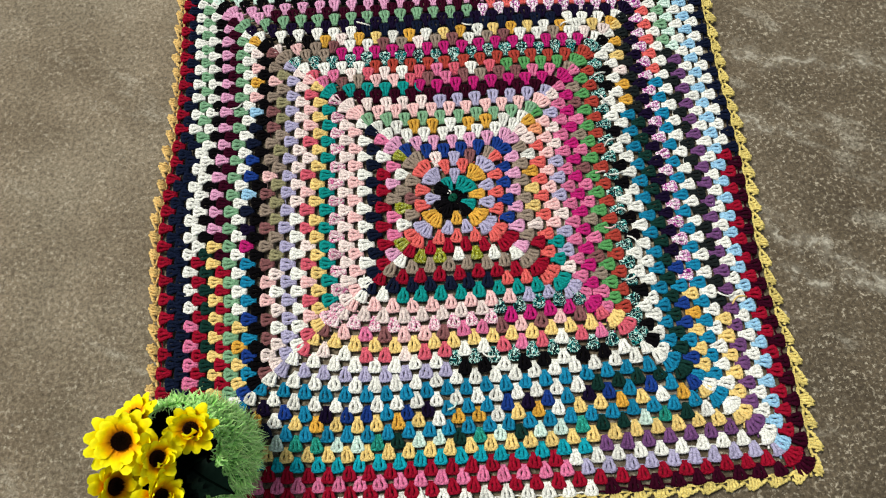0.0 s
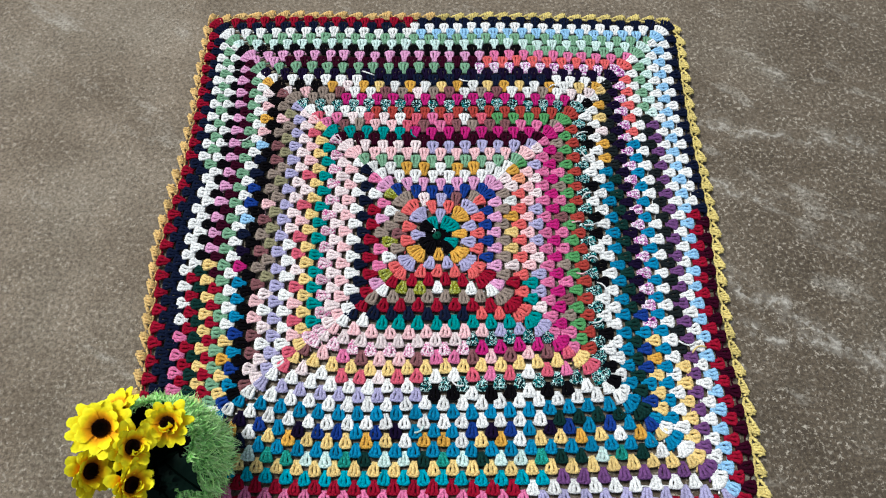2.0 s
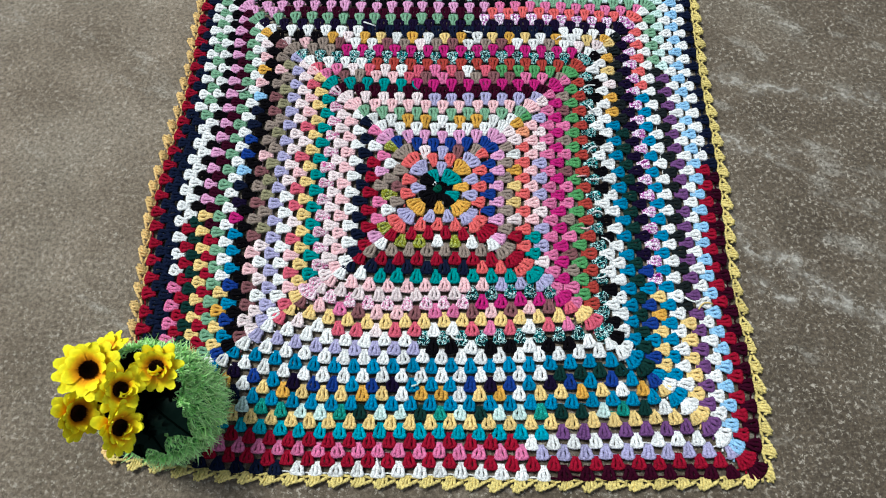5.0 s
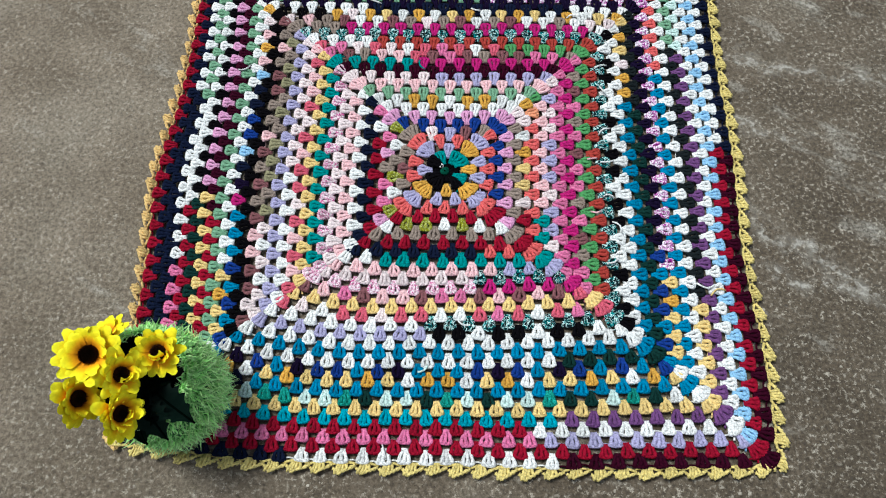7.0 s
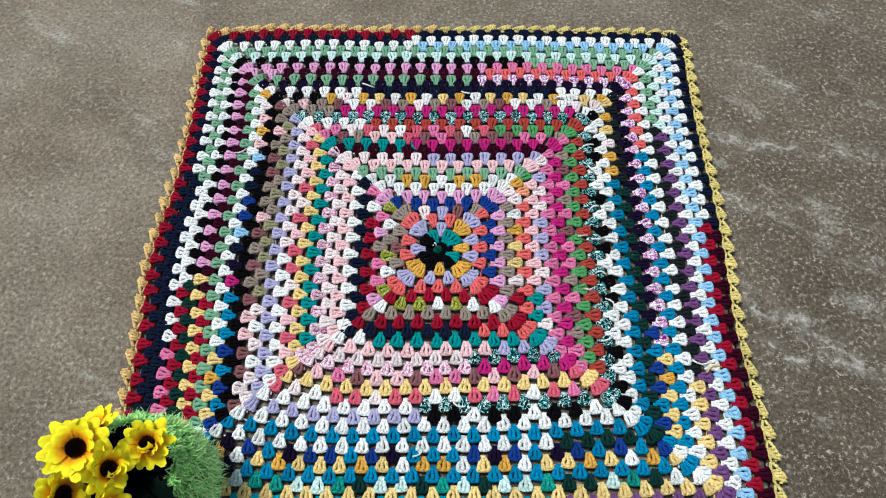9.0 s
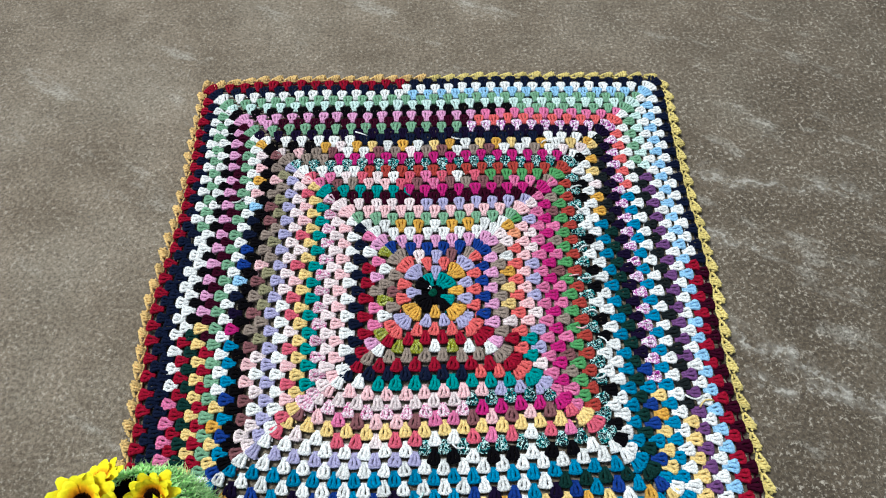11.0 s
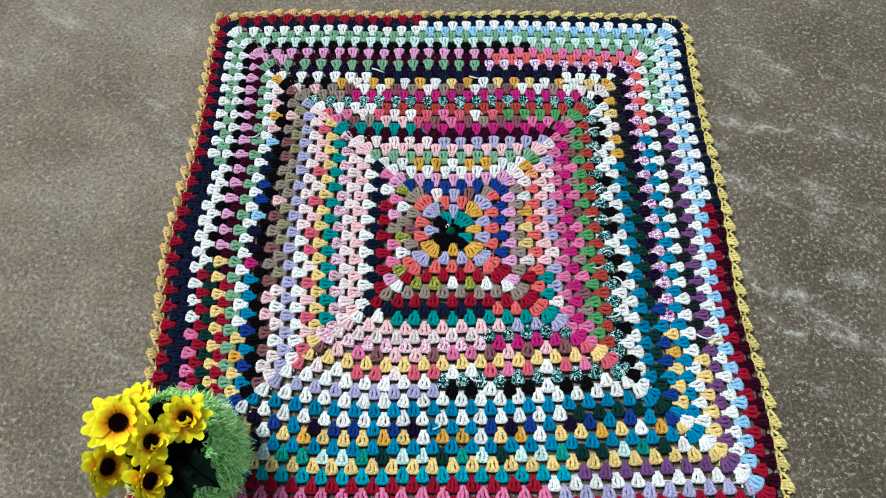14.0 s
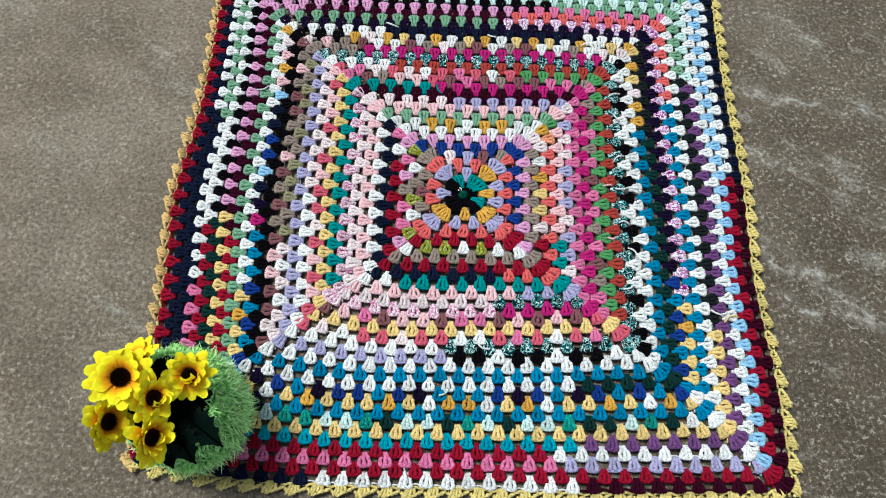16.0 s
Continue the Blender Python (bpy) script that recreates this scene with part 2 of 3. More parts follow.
def along_material(name, stops, rough, spread=0.25, gloss=0.3):
    """Colour that runs from root to tip of a petal, leaf or fibre, with a shade of its own for every piece."""
    m, nodes, links, p = nodes_of(name)
    at, geo = nodes.new("ShaderNodeAttribute"), nodes.new("ShaderNodeNewGeometry")
    at.attribute_name = "along"
    c = ramp(nodes, links, at.outputs["Fac"], stops)
    lo, hi = 1 - spread, 1 + spread * 0.6
    c = mixed(nodes, links, c, ramp(nodes, links, geo.outputs["Random Per Island"], ((0, (lo, lo, lo)), (1, (hi, hi, hi)))), 1.0, "MULTIPLY")
    fine = textured(nodes, links, "ShaderNodeTexNoise", 160, 3)
    c = mixed(nodes, links, c, ramp(nodes, links, fine.outputs["Fac"], ((0.3, (0.86, 0.86, 0.86)), (0.7, (1.06, 1.06, 1.06)))), 1.0, "MULTIPLY")
    links.new(c, p.inputs["Base Color"])
    p.inputs["Roughness"].default_value, p.inputs["Specular IOR Level"].default_value = rough, gloss
    bump = nodes.new("ShaderNodeBump")
    bump.inputs["Strength"].default_value, bump.inputs["Distance"].default_value = 0.4, 0.001
    links.new(fine.outputs["Fac"], bump.inputs["Height"])
    links.new(bump.outputs["Normal"], p.inputs["Normal"])
    return m


CONCRETE = concrete()
PETAL = along_material("petal_cloth", ((0.0, (0.66, 0.17, 0.004)), (0.34, (0.90, 0.42, 0.006)), (0.60, (0.95, 0.76, 0.010)), (1.0, (0.95, 0.90, 0.025))), 0.75, 0.10, 0.15)
HEART = along_material("flower_heart", ((0.0, (0.012, 0.006, 0.004)), (1.0, (0.045, 0.015, 0.006))), 0.95, 0.5, 0.1)
LEAF = along_material("leaf_cloth", ((0.0, (0.0008, 0.002, 0.0015)), (1.0, (0.0012, 0.004, 0.0025))), 0.95, 0.5, 0.0)
# Lighter copy of the leaf cloth: lit tone put into the colour, leaves 1-2.
LEAF_LIT = along_material("leaf_cloth_lit", ((0.0, (0.001, 0.004, 0.003)), (1.0, (0.003, 0.012, 0.008))), 0.6, 0.5, 0.05)
STALK = along_material("stalk_plastic", ((0.0, (0.03, 0.10, 0.02)), (1.0, (0.05, 0.16, 0.03))), 0.5, 0.2)
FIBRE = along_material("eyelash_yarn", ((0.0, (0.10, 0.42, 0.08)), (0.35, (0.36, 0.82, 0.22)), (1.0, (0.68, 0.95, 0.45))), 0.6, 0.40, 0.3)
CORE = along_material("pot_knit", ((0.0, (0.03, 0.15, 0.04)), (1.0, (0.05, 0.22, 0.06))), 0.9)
DARK = along_material("pot_inside", ((0.0, (0.004, 0.004, 0.004)), (1.0, (0.008, 0.007, 0.006))), 0.95, 0.2, 0.05)
STONE = along_material("grit", ((0.0, (0.16, 0.14, 0.12)), (1.0, (0.40, 0.36, 0.31))), 0.9, 0.6, 0.2)


# ---- mesh helpers ----
class Soup:
    """Vertices, faces, material slots and the root-to-tip value of a mesh that is put together from pieces."""

    def __init__(self):
        self.v, self.f, self.m, self.a, self.count = [], [], [], [], 0

    def add(self, verts, faces, slot=0, along=None):
        self.v.append(np.asarray(verts, float))
        self.f += [tuple(k + self.count for k in f) for f in faces]
        self.m += [slot] * len(faces)
        self.a.append(np.zeros(len(verts)) if along is None else np.asarray(along, float))
        self.count += len(verts)

    def mesh(self, name, materials, smooth=True):
        me = bpy.data.meshes.new(name)
        me.from_pydata(np.vstack(self.v).tolist(), [], self.f)
        for mat in materials:
            me.materials.append(mat)
        me.polygons.foreach_set("material_index", self.m)
        me.polygons.foreach_set("use_smooth", [smooth] * len(self.f))
        me.attributes.new("along", "FLOAT", "POINT").data.foreach_set("value", np.concatenate(self.a))
        me.update()
        return me


def part(name, mesh, parent, label="", kind=""):
    ob = new(name, mesh)
    ob.parent = parent
    return tagged(ob, label=label, kind=kind)


def tube(path, radii, sides=6, flat=1.0):
    """Verts and faces of a closed tube along a path; flat squashes it in z."""
    path = [Vector(q) for q in path]
    verts, faces, n = [], [], len(path)
    for k, q in enumerate(path):
        d = (path[min(k + 1, n - 1)] - path[max(k - 1, 0)]).normalized()
        up = Vector((0, 0, 1)) if abs(d.z) < 0.9 else Vector((0, 1, 0))
        side = d.cross(up).normalized()
        top = side.cross(d)
        for j in range(sides):
            a = 2 * math.pi * j / sides
            verts.append(q + radii[k] * (math.cos(a) * side + flat * math.sin(a) * top))
    for k in range(n - 1):
        for j in range(sides):
            b, c = k * sides, (j + 1) % sides
            faces.append((b + j, b + c, b + sides + c, b + sides + j))
    faces.append(tuple(range(sides))[::-1])
    faces.append(tuple(range((n - 1) * sides, n * sides)))
    return [tuple(q) for q in verts], faces


# ---- ground ----
def ground():
    s = Soup()
    ring = [0.0, 0.4, 0.8, 1.3, 2, 4, 10, 30, 90, 400, 1500]
    n = 48
    verts = [(0, 0, 0)]
    for r in ring[1:]:
        verts += [(r * math.cos(2 * math.pi * k / n), r * math.sin(2 * math.pi * k / n), 0) for k in range(n)]
    faces = [(0, 1 + k, 1 + (k + 1) % n) for k in range(n)]
    for i in range(len(ring) - 2):
        b = 1 + i * n
        faces += [(b + k, b + n + k, b + n + (k + 1) % n, b + (k + 1) % n) for k in range(n)]
    s.add(verts, faces)
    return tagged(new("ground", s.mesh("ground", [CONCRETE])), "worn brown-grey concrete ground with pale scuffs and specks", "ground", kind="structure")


def grit():
    rng = random.Random(5)
    s = Soup()
    for _ in range(4200):
        x, y = rng.uniform(-1.3, 1.25), rng.uniform(-0.85, 1.0)
        if abs(x) < 0.56 and abs(y) < 0.56:
            continue
        r = rng.uniform(0.0005, 0.0013) * (2.2 if rng.random() < 0.08 else 1)
        turn, h = rng.uniform(0, 6.3), rng.uniform(0.15, 0.4)
        ringv = [(x + r * rng.uniform(0.7, 1.2) * math.cos(turn + k * 1.257), y + r * rng.uniform(0.7, 1.2) * math.sin(turn + k * 1.257), 0.0) for k in range(5)]
        tone = 0.0 if rng.random() < 0.35 else rng.uniform(0.3, 1.0)
        s.add(ringv + [(x, y, r * h)], [(k, (k + 1) % 5, 5) for k in range(5)], 0, [tone] * 6)
    return tagged(new("grit", s.mesh("grit", [STONE], False)), "fine pale and dark grit strewn over the concrete", "grit", kind="stuff")


ground()
grit()


# ---- blanket ----
# Yarn colours row by row from the middle outwards. Top and bottom read from left to right, the flanks from top to bottom.
TOP = """T2|LLO|CCCL|EwLeE|U6|l7|W8|W2O2WO2W2|G9|p10|w5L6|m12|T5M8|PeEpHePeEePPE|HPwHwWHPHWHF5|W4S12|X17|E3M14W|wpEeWeEwEeWEeWEWww
K3OwOYWOWYOWYOYWOWYO|W6N12W4|n22|G13z10|l2m12C10|l15P10|K18G8|a27|G28|W13b16|N13W17|R14N17""".replace("\n", "|").split("|")
RIGHT = """T2|O3|L4|C5|U5R|l6|wE6|OwWOYwRR|FQC7|p7T3|wLwwLLwLLwL|P12|M13|PEePEPePEPeEPP|F14Y|S15H|X17|KWKKWKWKKWKKWKWKK|W19
YOYwOOB14|D7g14|n15UBUUBUB|z17YOYYYW|C6B18|W25|G5D15Y6|a6V21|W28|b29|W14R16|N15m16""".replace("\n", "|").split("|")
BOTTOM = """K2|O3|L4|C5|R6|WooWWoWW|E7|R8|N6C3|W2T8|p8L3|w7X5|Z8M5|epPeppePepepeH|Y15|HwWHHwHHWHPHWHPH|W8X9|L9KWKKWKKWW|W19|B20
W16g5|BnUBnUUBUnBBUnUBnUBUBU|O2WYOY2OYWO2WYOWYOYWOY|N3B21|agAaAAaAgaagAagaaAgaAgWW|Y26|t19V8|R18W10|P19L10|R30|N9W12m10""".replace("\n", "|").split("|")
LEFT = """K2|LLO|CCCL|EEeEC|oWEoWo|lPlEPPl|PWR6|N9|W10|p11|w12|Z13|T13Z|Y15|pHppHwHpHHwHpHpH|w9W8|L18|EqEqqEqEqqEqwWwWww|eEpEeEEpeEeEepeewe
K21|OwpOpbNNUUbNnMBBBUBUBU|W19YOYYW|G24|m16R9|l15Y11|K16g11|W17R11|G11W10P8|W11N19|N31|R32""".replace("\n", "|").split("|")


def spelled(text):
    out = []
    for ch in text:
        if ch.isdigit():
            tens = out.pop()
            out.append((tens[0], tens[1] * 10 + int(ch)))
        else:
            out.append((ch, 0))
    return "".join(c * max(1, n) for c, n in out)


ROW = {"top": (0.003, 0.0186, 0.000025), "right": (0.015, 0.0173, 0.00002), "bottom": (0.020, 0.0180, 0.00005), "left": (0.003, 0.0182, 0.00005)}
ROUNDS = 31


def reach(side, n):
    """Distance of a round's middle from the blanket's middle."""
    a, b, c = ROW[side]
    return a + b * n - c * n * n


def ends(side, n):
    """How far a row runs to its first and to its last corner."""
    first, last = ("left", "right") if side in ("top", "bottom") else ("top", "bottom")
    return -reach(first, n), reach(last, n)


def bow(side, n, q):
    """How far the rows bulge or draw in along a side; q runs from -1 to 1 between the corners."""
    far = n / ROUNDS
    if side == "bottom":
        full = step_up(6, 16, n)
        if q > 0:
            return -full * 0.022 * q ** 1.2 * (1 - 0.6 * step_up(25, 31, n))
        return full * (0.007 * math.sin(-math.pi * q) - 0.020 * abs(q) ** 3)
    if side == "top":
        return -0.020 * far * far * max(0, -q) ** 4
    if side == "left":
        y = -q * reach("top", n)
        out = 0.012 * math.exp(-((y + 0.04) / 0.12) ** 2) - 0.013 * step_up(0.1, 0.4, -y) + 0.009 * step_up(0.22, 0.5, y)
        return far * out + 0.012 * math.exp(-((n - 21) / 5) ** 2)
    sway = 0.007 * math.exp(-((q - 0.72) / 0.2) ** 2) - 0.007 * math.exp(-((q - 0.30) / 0.2) ** 2)
    return sway * step_up(24, 31, n)


def lie(x, y, z=0.0):
    """How the cloth lies on the ground: a little stretched and rippled."""
    wob = noise.noise(Vector((x * 3.1, y * 3.1, 4.0)))
    wob2 = noise.noise(Vector((x * 3.1 + 9, y * 3.1, 7.0)))
    lift = 0.0022 * (1 + noise.noise(Vector((x * 9, y * 9, 1.5))))
    return Vector((x + 0.006 * wob, y + 0.006 * wob2, z + lift))


def step_up(a, b, t):
    t = min(1.0, max(0.0, (t - a) / (b - a)))
    return t * t * (3 - 2 * t)


PITCH, STEP = 0.0340, 0.0172


def shell(seed):
    """A cluster of three tall stitches that spring from one gap and fan out under a plaited head, for rows one STEP deep; in metres."""
    rng = random.Random(seed)
    s = Soup()
    tilt, head = rng.uniform(-0.0012, 0.0012), rng.uniform(0.0108, 0.0120)
    for k in (-1, 0, 1):
        foot, top = k * rng.uniform(0.0026, 0.0036), k * rng.uniform(0.0074, 0.0083) + tilt
        lean, beat = rng.uniform(-0.0008, 0.0008), rng.uniform(0, 6)
        path, thick = [], []
        for i in range(9):
            t = i / 8
            x = foot + (top - foot) * step_up(0.0, 0.85, t) + lean * math.sin(math.pi * t) + 0.0005 * math.sin(9 * t + beat)
            y = -0.0165 + 0.0242 * t - 0.0006 * abs(k) * t
            z = 0.0030 + 0.0048 * math.sin(math.pi * (0.08 + 0.62 * t)) + 0.0004 * (k == 0)
            path.append((x, y, z))
            thick.append((0.0029 + 0.0010 * step_up(0.1, 0.8, t) - 0.0006 * math.exp(-((t - 0.58) / 0.12) ** 2)) * (1 + 0.11 * math.sin(12.5 * t + beat)))
        s.add(*tube(path, thick, 7, 0.95))
    for strand in (0, 1):
        path, thick = [], []
        for i in range(12):
            u = i / 11 * 2 - 1
            a = 8.2 * u + math.pi * strand + seed
            path.append((u * head + tilt, 0.0078 - 0.0018 * u * u + 0.0016 * math.cos(a), 0.0078 - 0.0022 * u ** 4 + 0.0012 * math.sin(a)))
            thick.append(0.0023 * (1 - 0.3 * abs(u) ** 4))
        s.add(*tube(path, thick, 6))
    # the chain to the neighbour
    s.add(*tube([(0.0095, 0.0050, 0.0046), (0.0170, 0.0036, 0.0026), (0.0245, 0.0050, 0.0046)], [0.0017, 0.0015, 0.0017], 5))
    return s


SHELLS = [shell(k) for k in range(14)]
SHELL_DATA = [(np.vstack(s.v), s.f) for s in SHELLS]


def rows_of(side, chart, m_side):
    """Yields round, colour, pose and size of every cluster on one side: one more in each round, so that all sit over the gaps of the last."""
    rng = random.Random(side)
    for n, text in enumerate(chart, 1):
        colours, r = spelled(text), reach(side, n)
        step = reach(side, n + 1) - r
        lo, hi = ends(side, n)
        inset = 0.0105 + 0.004 * math.exp(-((n - 5) / 3.5) ** 2)
        lo, hi = lo + inset, hi - inset
        pitch = (hi - lo) / n
        for i in range(n + 1):
            q = i / n * 2 - 1
            edge = min(i, n - i)
            corner = math.copysign((26, 8, 3)[min(edge, 2)] if n > 2 else 26, q) if q and edge < 3 else 0.0
            x = lo + i * pitch + rng.uniform(-0.0014, 0.0014)
            y = r + bow(side, n, q) + rng.uniform(-0.0012, 0.0012)
            if edge == 0 and n > 1:  # the two clusters of a corner push out along the diagonal
                x, y = x + math.copysign(0.0035, q), y + 0.003
            if side in ("top", "bottom"):  # the rows end where the flanks bulge or draw in
                flank = "left" if q < 0 else "right"
                x += q * abs(q) ** 3 * bow(flank, n, -1 if side == "top" else 1)
            else:
                x += q * abs(q) ** 3 * bow("top" if q < 0 else "bottom", n, -1 if side == "left" else 1)
            m = m_side @ pose(x, y, 0, 0, 0, -corner + rng.uniform(-7, 7))
            colour = colours[min(len(colours) - 1, int((i + 0.5) / (n + 1) * len(colours)))]
            yield n, colour, m, (pitch / PITCH * rng.uniform(0.95, 1.07), step / STEP * rng.uniform(0.96, 1.10), rng.uniform(0.88, 1.15))


SIDES = {
    # the flanks are read from the top down, so they are mirrored in u
    "top": (TOP, Matrix.Identity(4)),
    "right": (RIGHT, pose(0, 0, 0, 0, 0, -90)),
    "bottom": (BOTTOM, Matrix.Diagonal((1, -1, 1, 1))),
    "left": (LEFT, Matrix(((0, -1, 0, 0), (-1, 0, 0, 0), (0, 0, 1, 0), (0, 0, 0, 1)))),
}
CODES = list(YARN)


def blanket():
    root = tagged(new("blanket"), "square crocheted granny blanket in many scrap yarn colours, lying on concrete", "blanket")
    rounds = {n: Soup() for n in range(1, ROUNDS + 1)}
    single = []
    pick = random.Random(3)
    for side, (chart, m_side) in SIDES.items():
        for n, colour, m, size in rows_of(side, chart, m_side):
            k = pick.randrange(len(SHELLS))
            spot = lie(*m.translation)
            turn = m.to_3x3()
            if side == "bottom" and n >= 20:
                single.append((n, colour, k, spot, turn, size))
                continue
            verts, faces = SHELL_DATA[k]
            flip = turn.determinant() < 0
            v = (verts * np.array(size)) @ np.array(turn).T + np.array(spot)
            rounds[n].add(v, [f[::-1] for f in faces] if flip else faces, CODES.index(colour))
    made = {}
    for n, s in rounds.items():
        if not s.count:
            continue
        made[n] = part("round", s.mesh("round", list(YARN.values())), root, "ring of three-stitch clusters in changing yarn colours", "stuff")
    for n, colour, k, spot, turn, size in single:
        ob = new("granny_stitch", CLUSTER_MESH[k])
        ob.parent = made[n]
        q = turn @ Matrix.Diagonal((-1, 1, 1)) if turn.determinant() < 0 else turn
        ob.matrix_basis = Matrix.LocRotScale(spot, q.to_quaternion(), size)
        ob.material_slots[0].link = "OBJECT"
        ob.material_slots[0].material = YARN[colour]
    return root


CLUSTER_MESH = [s.mesh("granny_stitch", [YARN["W"]]) for s in SHELLS]


def scallop(seed):
    """One fan of the edging, about 36 mm wide: short loops that spread from one side under a lumpy cord, rising slowly and dropping off."""
    rng = random.Random(seed)
    s = Soup()
    tall = rng.uniform(0.0135, 0.0160)
    arc, thick = [], []
    for i in range(13):
        t = i / 12
        arc.append((-0.0185 + 0.037 * t - 0.003 * step_up(0.8, 1, t), tall * t ** 0.85 * (1 - 0.75 * step_up(0.66, 1.0, t)) + rng.uniform(-0.0007, 0.0007), 0.0042 + 0.003 * math.sin(math.pi * t)))
        thick.append(0.0027 + 0.0006 * (-1) ** i + rng.uniform(-0.0003, 0.0003))
    s.add(*tube(arc, thick, 6))
    for k, (tip, high) in enumerate(((-0.006, 0.45), (0.001, 0.68), (0.008, 0.88), (0.0135, 0.80))):
        foot, bend = -0.004 + 0.0035 * k, rng.uniform(-0.0012, 0.0012)
        loop = [(foot, -0.004, 0.004), ((foot + tip) / 2 + bend, tall * high * 0.4, 0.0074), (tip * 0.9 + bend, tall * high * 0.75, 0.0080), (tip, tall * high, 0.0062)]
        s.add(*tube(loop, [0.0026, 0.0027, 0.0026, 0.0020], 6))
    s.add(*tube([(-0.019, -0.002, 0.0035), (-0.008, -0.0045, 0.004), (0.008, -0.0045, 0.004), (0.019, -0.002, 0.0035)], [0.0022, 0.0022, 0.0022, 0.0022], 5))
    return s


def edging(root):
    meshes = {c: [scallop(k).mesh("scallop", [YARN[c]]) for k in range(4)] for c in "ij"}
    rng = random.Random(8)
    for side, (_, m_side) in SIDES.items():
        r = reach(side, ROUNDS) + {"top": 0.013, "right": 0.017, "bottom": 0.012, "left": 0.013}[side]
        lo, hi = ends(side, ROUNDS)
        lo, hi = lo - 0.006, hi + 0.006
        count = 29 if side == "bottom" else 31
        for i in range(count):
            q = (i + 0.5) / count * 2 - 1
            u = lo + (q + 1) / 2 * (hi - lo)
            round_off = max(0, abs(q) - 0.94)
            lean = math.copysign(round_off * 900, u)
            sag = bow(side, ROUNDS, q)
            m = m_side @ pose(u, r + sag - round_off * 0.16, 0, 0, 0, -lean + rng.uniform(-6, 6))
            tone = "i" if side == "left" or (side == "top" and u < 0) else "j"
            ob = new("scallop", meshes[tone][rng.randrange(4)])
            ob.parent = root
            q = m.to_3x3()
            if q.determinant() < 0:  # the fans all follow one another round the blanket
                q = q @ Matrix.Diagonal((-1, 1, 1))
            ob.matrix_basis = Matrix.LocRotScale(lie(*m.translation) + Vector((0, 0, 0.0015)), q.to_quaternion(), (rng.uniform(0.9, 1.0) * 31 / count, rng.uniform(0.9, 1.15), rng.uniform(0.85, 1.2)))


def loose_ends(root):
    """Yarn tails left hanging where colours were joined."""
    rng = random.Random(12)
    tails = [(-0.172, 0.400, -20, 0.030, "W"), (0.060, 0.372, 160, 0.02, "W"), (0.445, -0.222, 0, 0.032, "W"), (-0.058, 0.243, -60, 0.024, "T"),
             (0.468, -0.245, 20, 0.03, "Y"), (-0.072, -0.535, 110, 0.024, "W"), (0.26, 0.36, 190, 0.02, "W"), (-0.40, 0.215, 200, 0.025, "W"),
             (0.055, -0.31, 150, 0.025, "W"), (0.27, -0.09, 10, 0.02, "p"), (0.27, 0.02, 10, 0.02, "p"), (-0.03, -0.395, 40, 0.02, "a")]
    tails += [(0.318 + rng.uniform(-0.006, 0.006), y, rng.uniform(-60, 60) + 180, rng.uniform(0.018, 0.03), "W") for y in (0.24, 0.17, 0.09, 0.02, -0.06, -0.13, -0.18)]
    for x, y, ang, length, c in tails:
        d = Vector((math.cos(radians(ang)), math.sin(radians(ang)), 0))
        n = Vector((-d.y, d.x, 0))
        sway = rng.uniform(-0.3, 0.3)
        pts = [lie(x, y, 0.0125) + d * length * t + n * length * sway * math.sin(3 * t) + Vector((0, 0, 0.003 * math.sin(3 * t) - 0.002 * t)) for t in (0, 0.25, 0.5, 0.75, 1)]
        s = Soup()
        s.add(*tube(pts, [0.0017, 0.0016, 0.0016, 0.0017, 0.0013], 5))
        part("loose_end", s.mesh("loose_end", [YARN[c]]), root)


def middle(root):
    """The small dark ring in the blanket's middle, with a green and a white knot."""
    s = Soup()
    for k in range(9):
        verts, faces = SHELL_DATA[k % len(SHELL_DATA)]
        m = pose(0.003, -0.008, 0, 0, 0, 40 * k + 7 * (-1) ** k) @ pose(0, 0.015, 0)
        v = (verts * np.array((0.55, 0.85, 0.6))) @ np.array(m.to_3x3()).T + np.array(m.translation)
        s.add(v, faces)
    part("centre_ring", s.mesh("centre_ring", [YARN["K"]]), root, "black crocheted ring in the middle")
    for name, c, at, r in (("green_knot", "g", (0.000, -0.010, 0.007), 0.0085), ("white_knot", "W", (-0.007, 0.001, 0.007), 0.005)):
        s = Soup()
        for k in range(3):
            ring = [(at[0] + r * 0.6 * math.cos(a + k), at[1] + r * 0.6 * math.sin(a + k), at[2] + 0.4 * r * math.sin(a * 2 + k * 2)) for a in np.linspace(0, 5.6, 8)]
            s.add(*tube(ring, [r * 0.48] * 8, 6))
        part(name, s.mesh(name, [KNOT_GREEN if c == "g" else YARN[c]]), root)


def lathe(profile, sides=40):
    verts, faces = [], []
    for r, z in profile:
        verts += [(r * math.cos(2 * math.pi * k / sides), r * math.sin(2 * math.pi * k / sides), z) for k in range(sides)]
    for i in range(len(profile) - 1):
        b = i * sides
        faces += [(b + k, b + (k + 1) % sides, b + sides + (k + 1) % sides, b + sides + k) for k in range(sides)]
    return verts, faces


KNOT_GREEN = yarn("yarn_knot_green", (0.004, 0.08, 0.05))
BLANKET = blanket()
edging(BLANKET)
loose_ends(BLANKET)
middle(BLANKET)


# ---- flower pot ----
POT = Vector((-0.410, -0.449, 0.012))
PROFILE = ((0.0, 0.0), (0.058, 0.0), (0.069, 0.02), (0.075, 0.06), (0.076, 0.10), (0.071, 0.14), (0.065, 0.165), (0.064, 0.172))


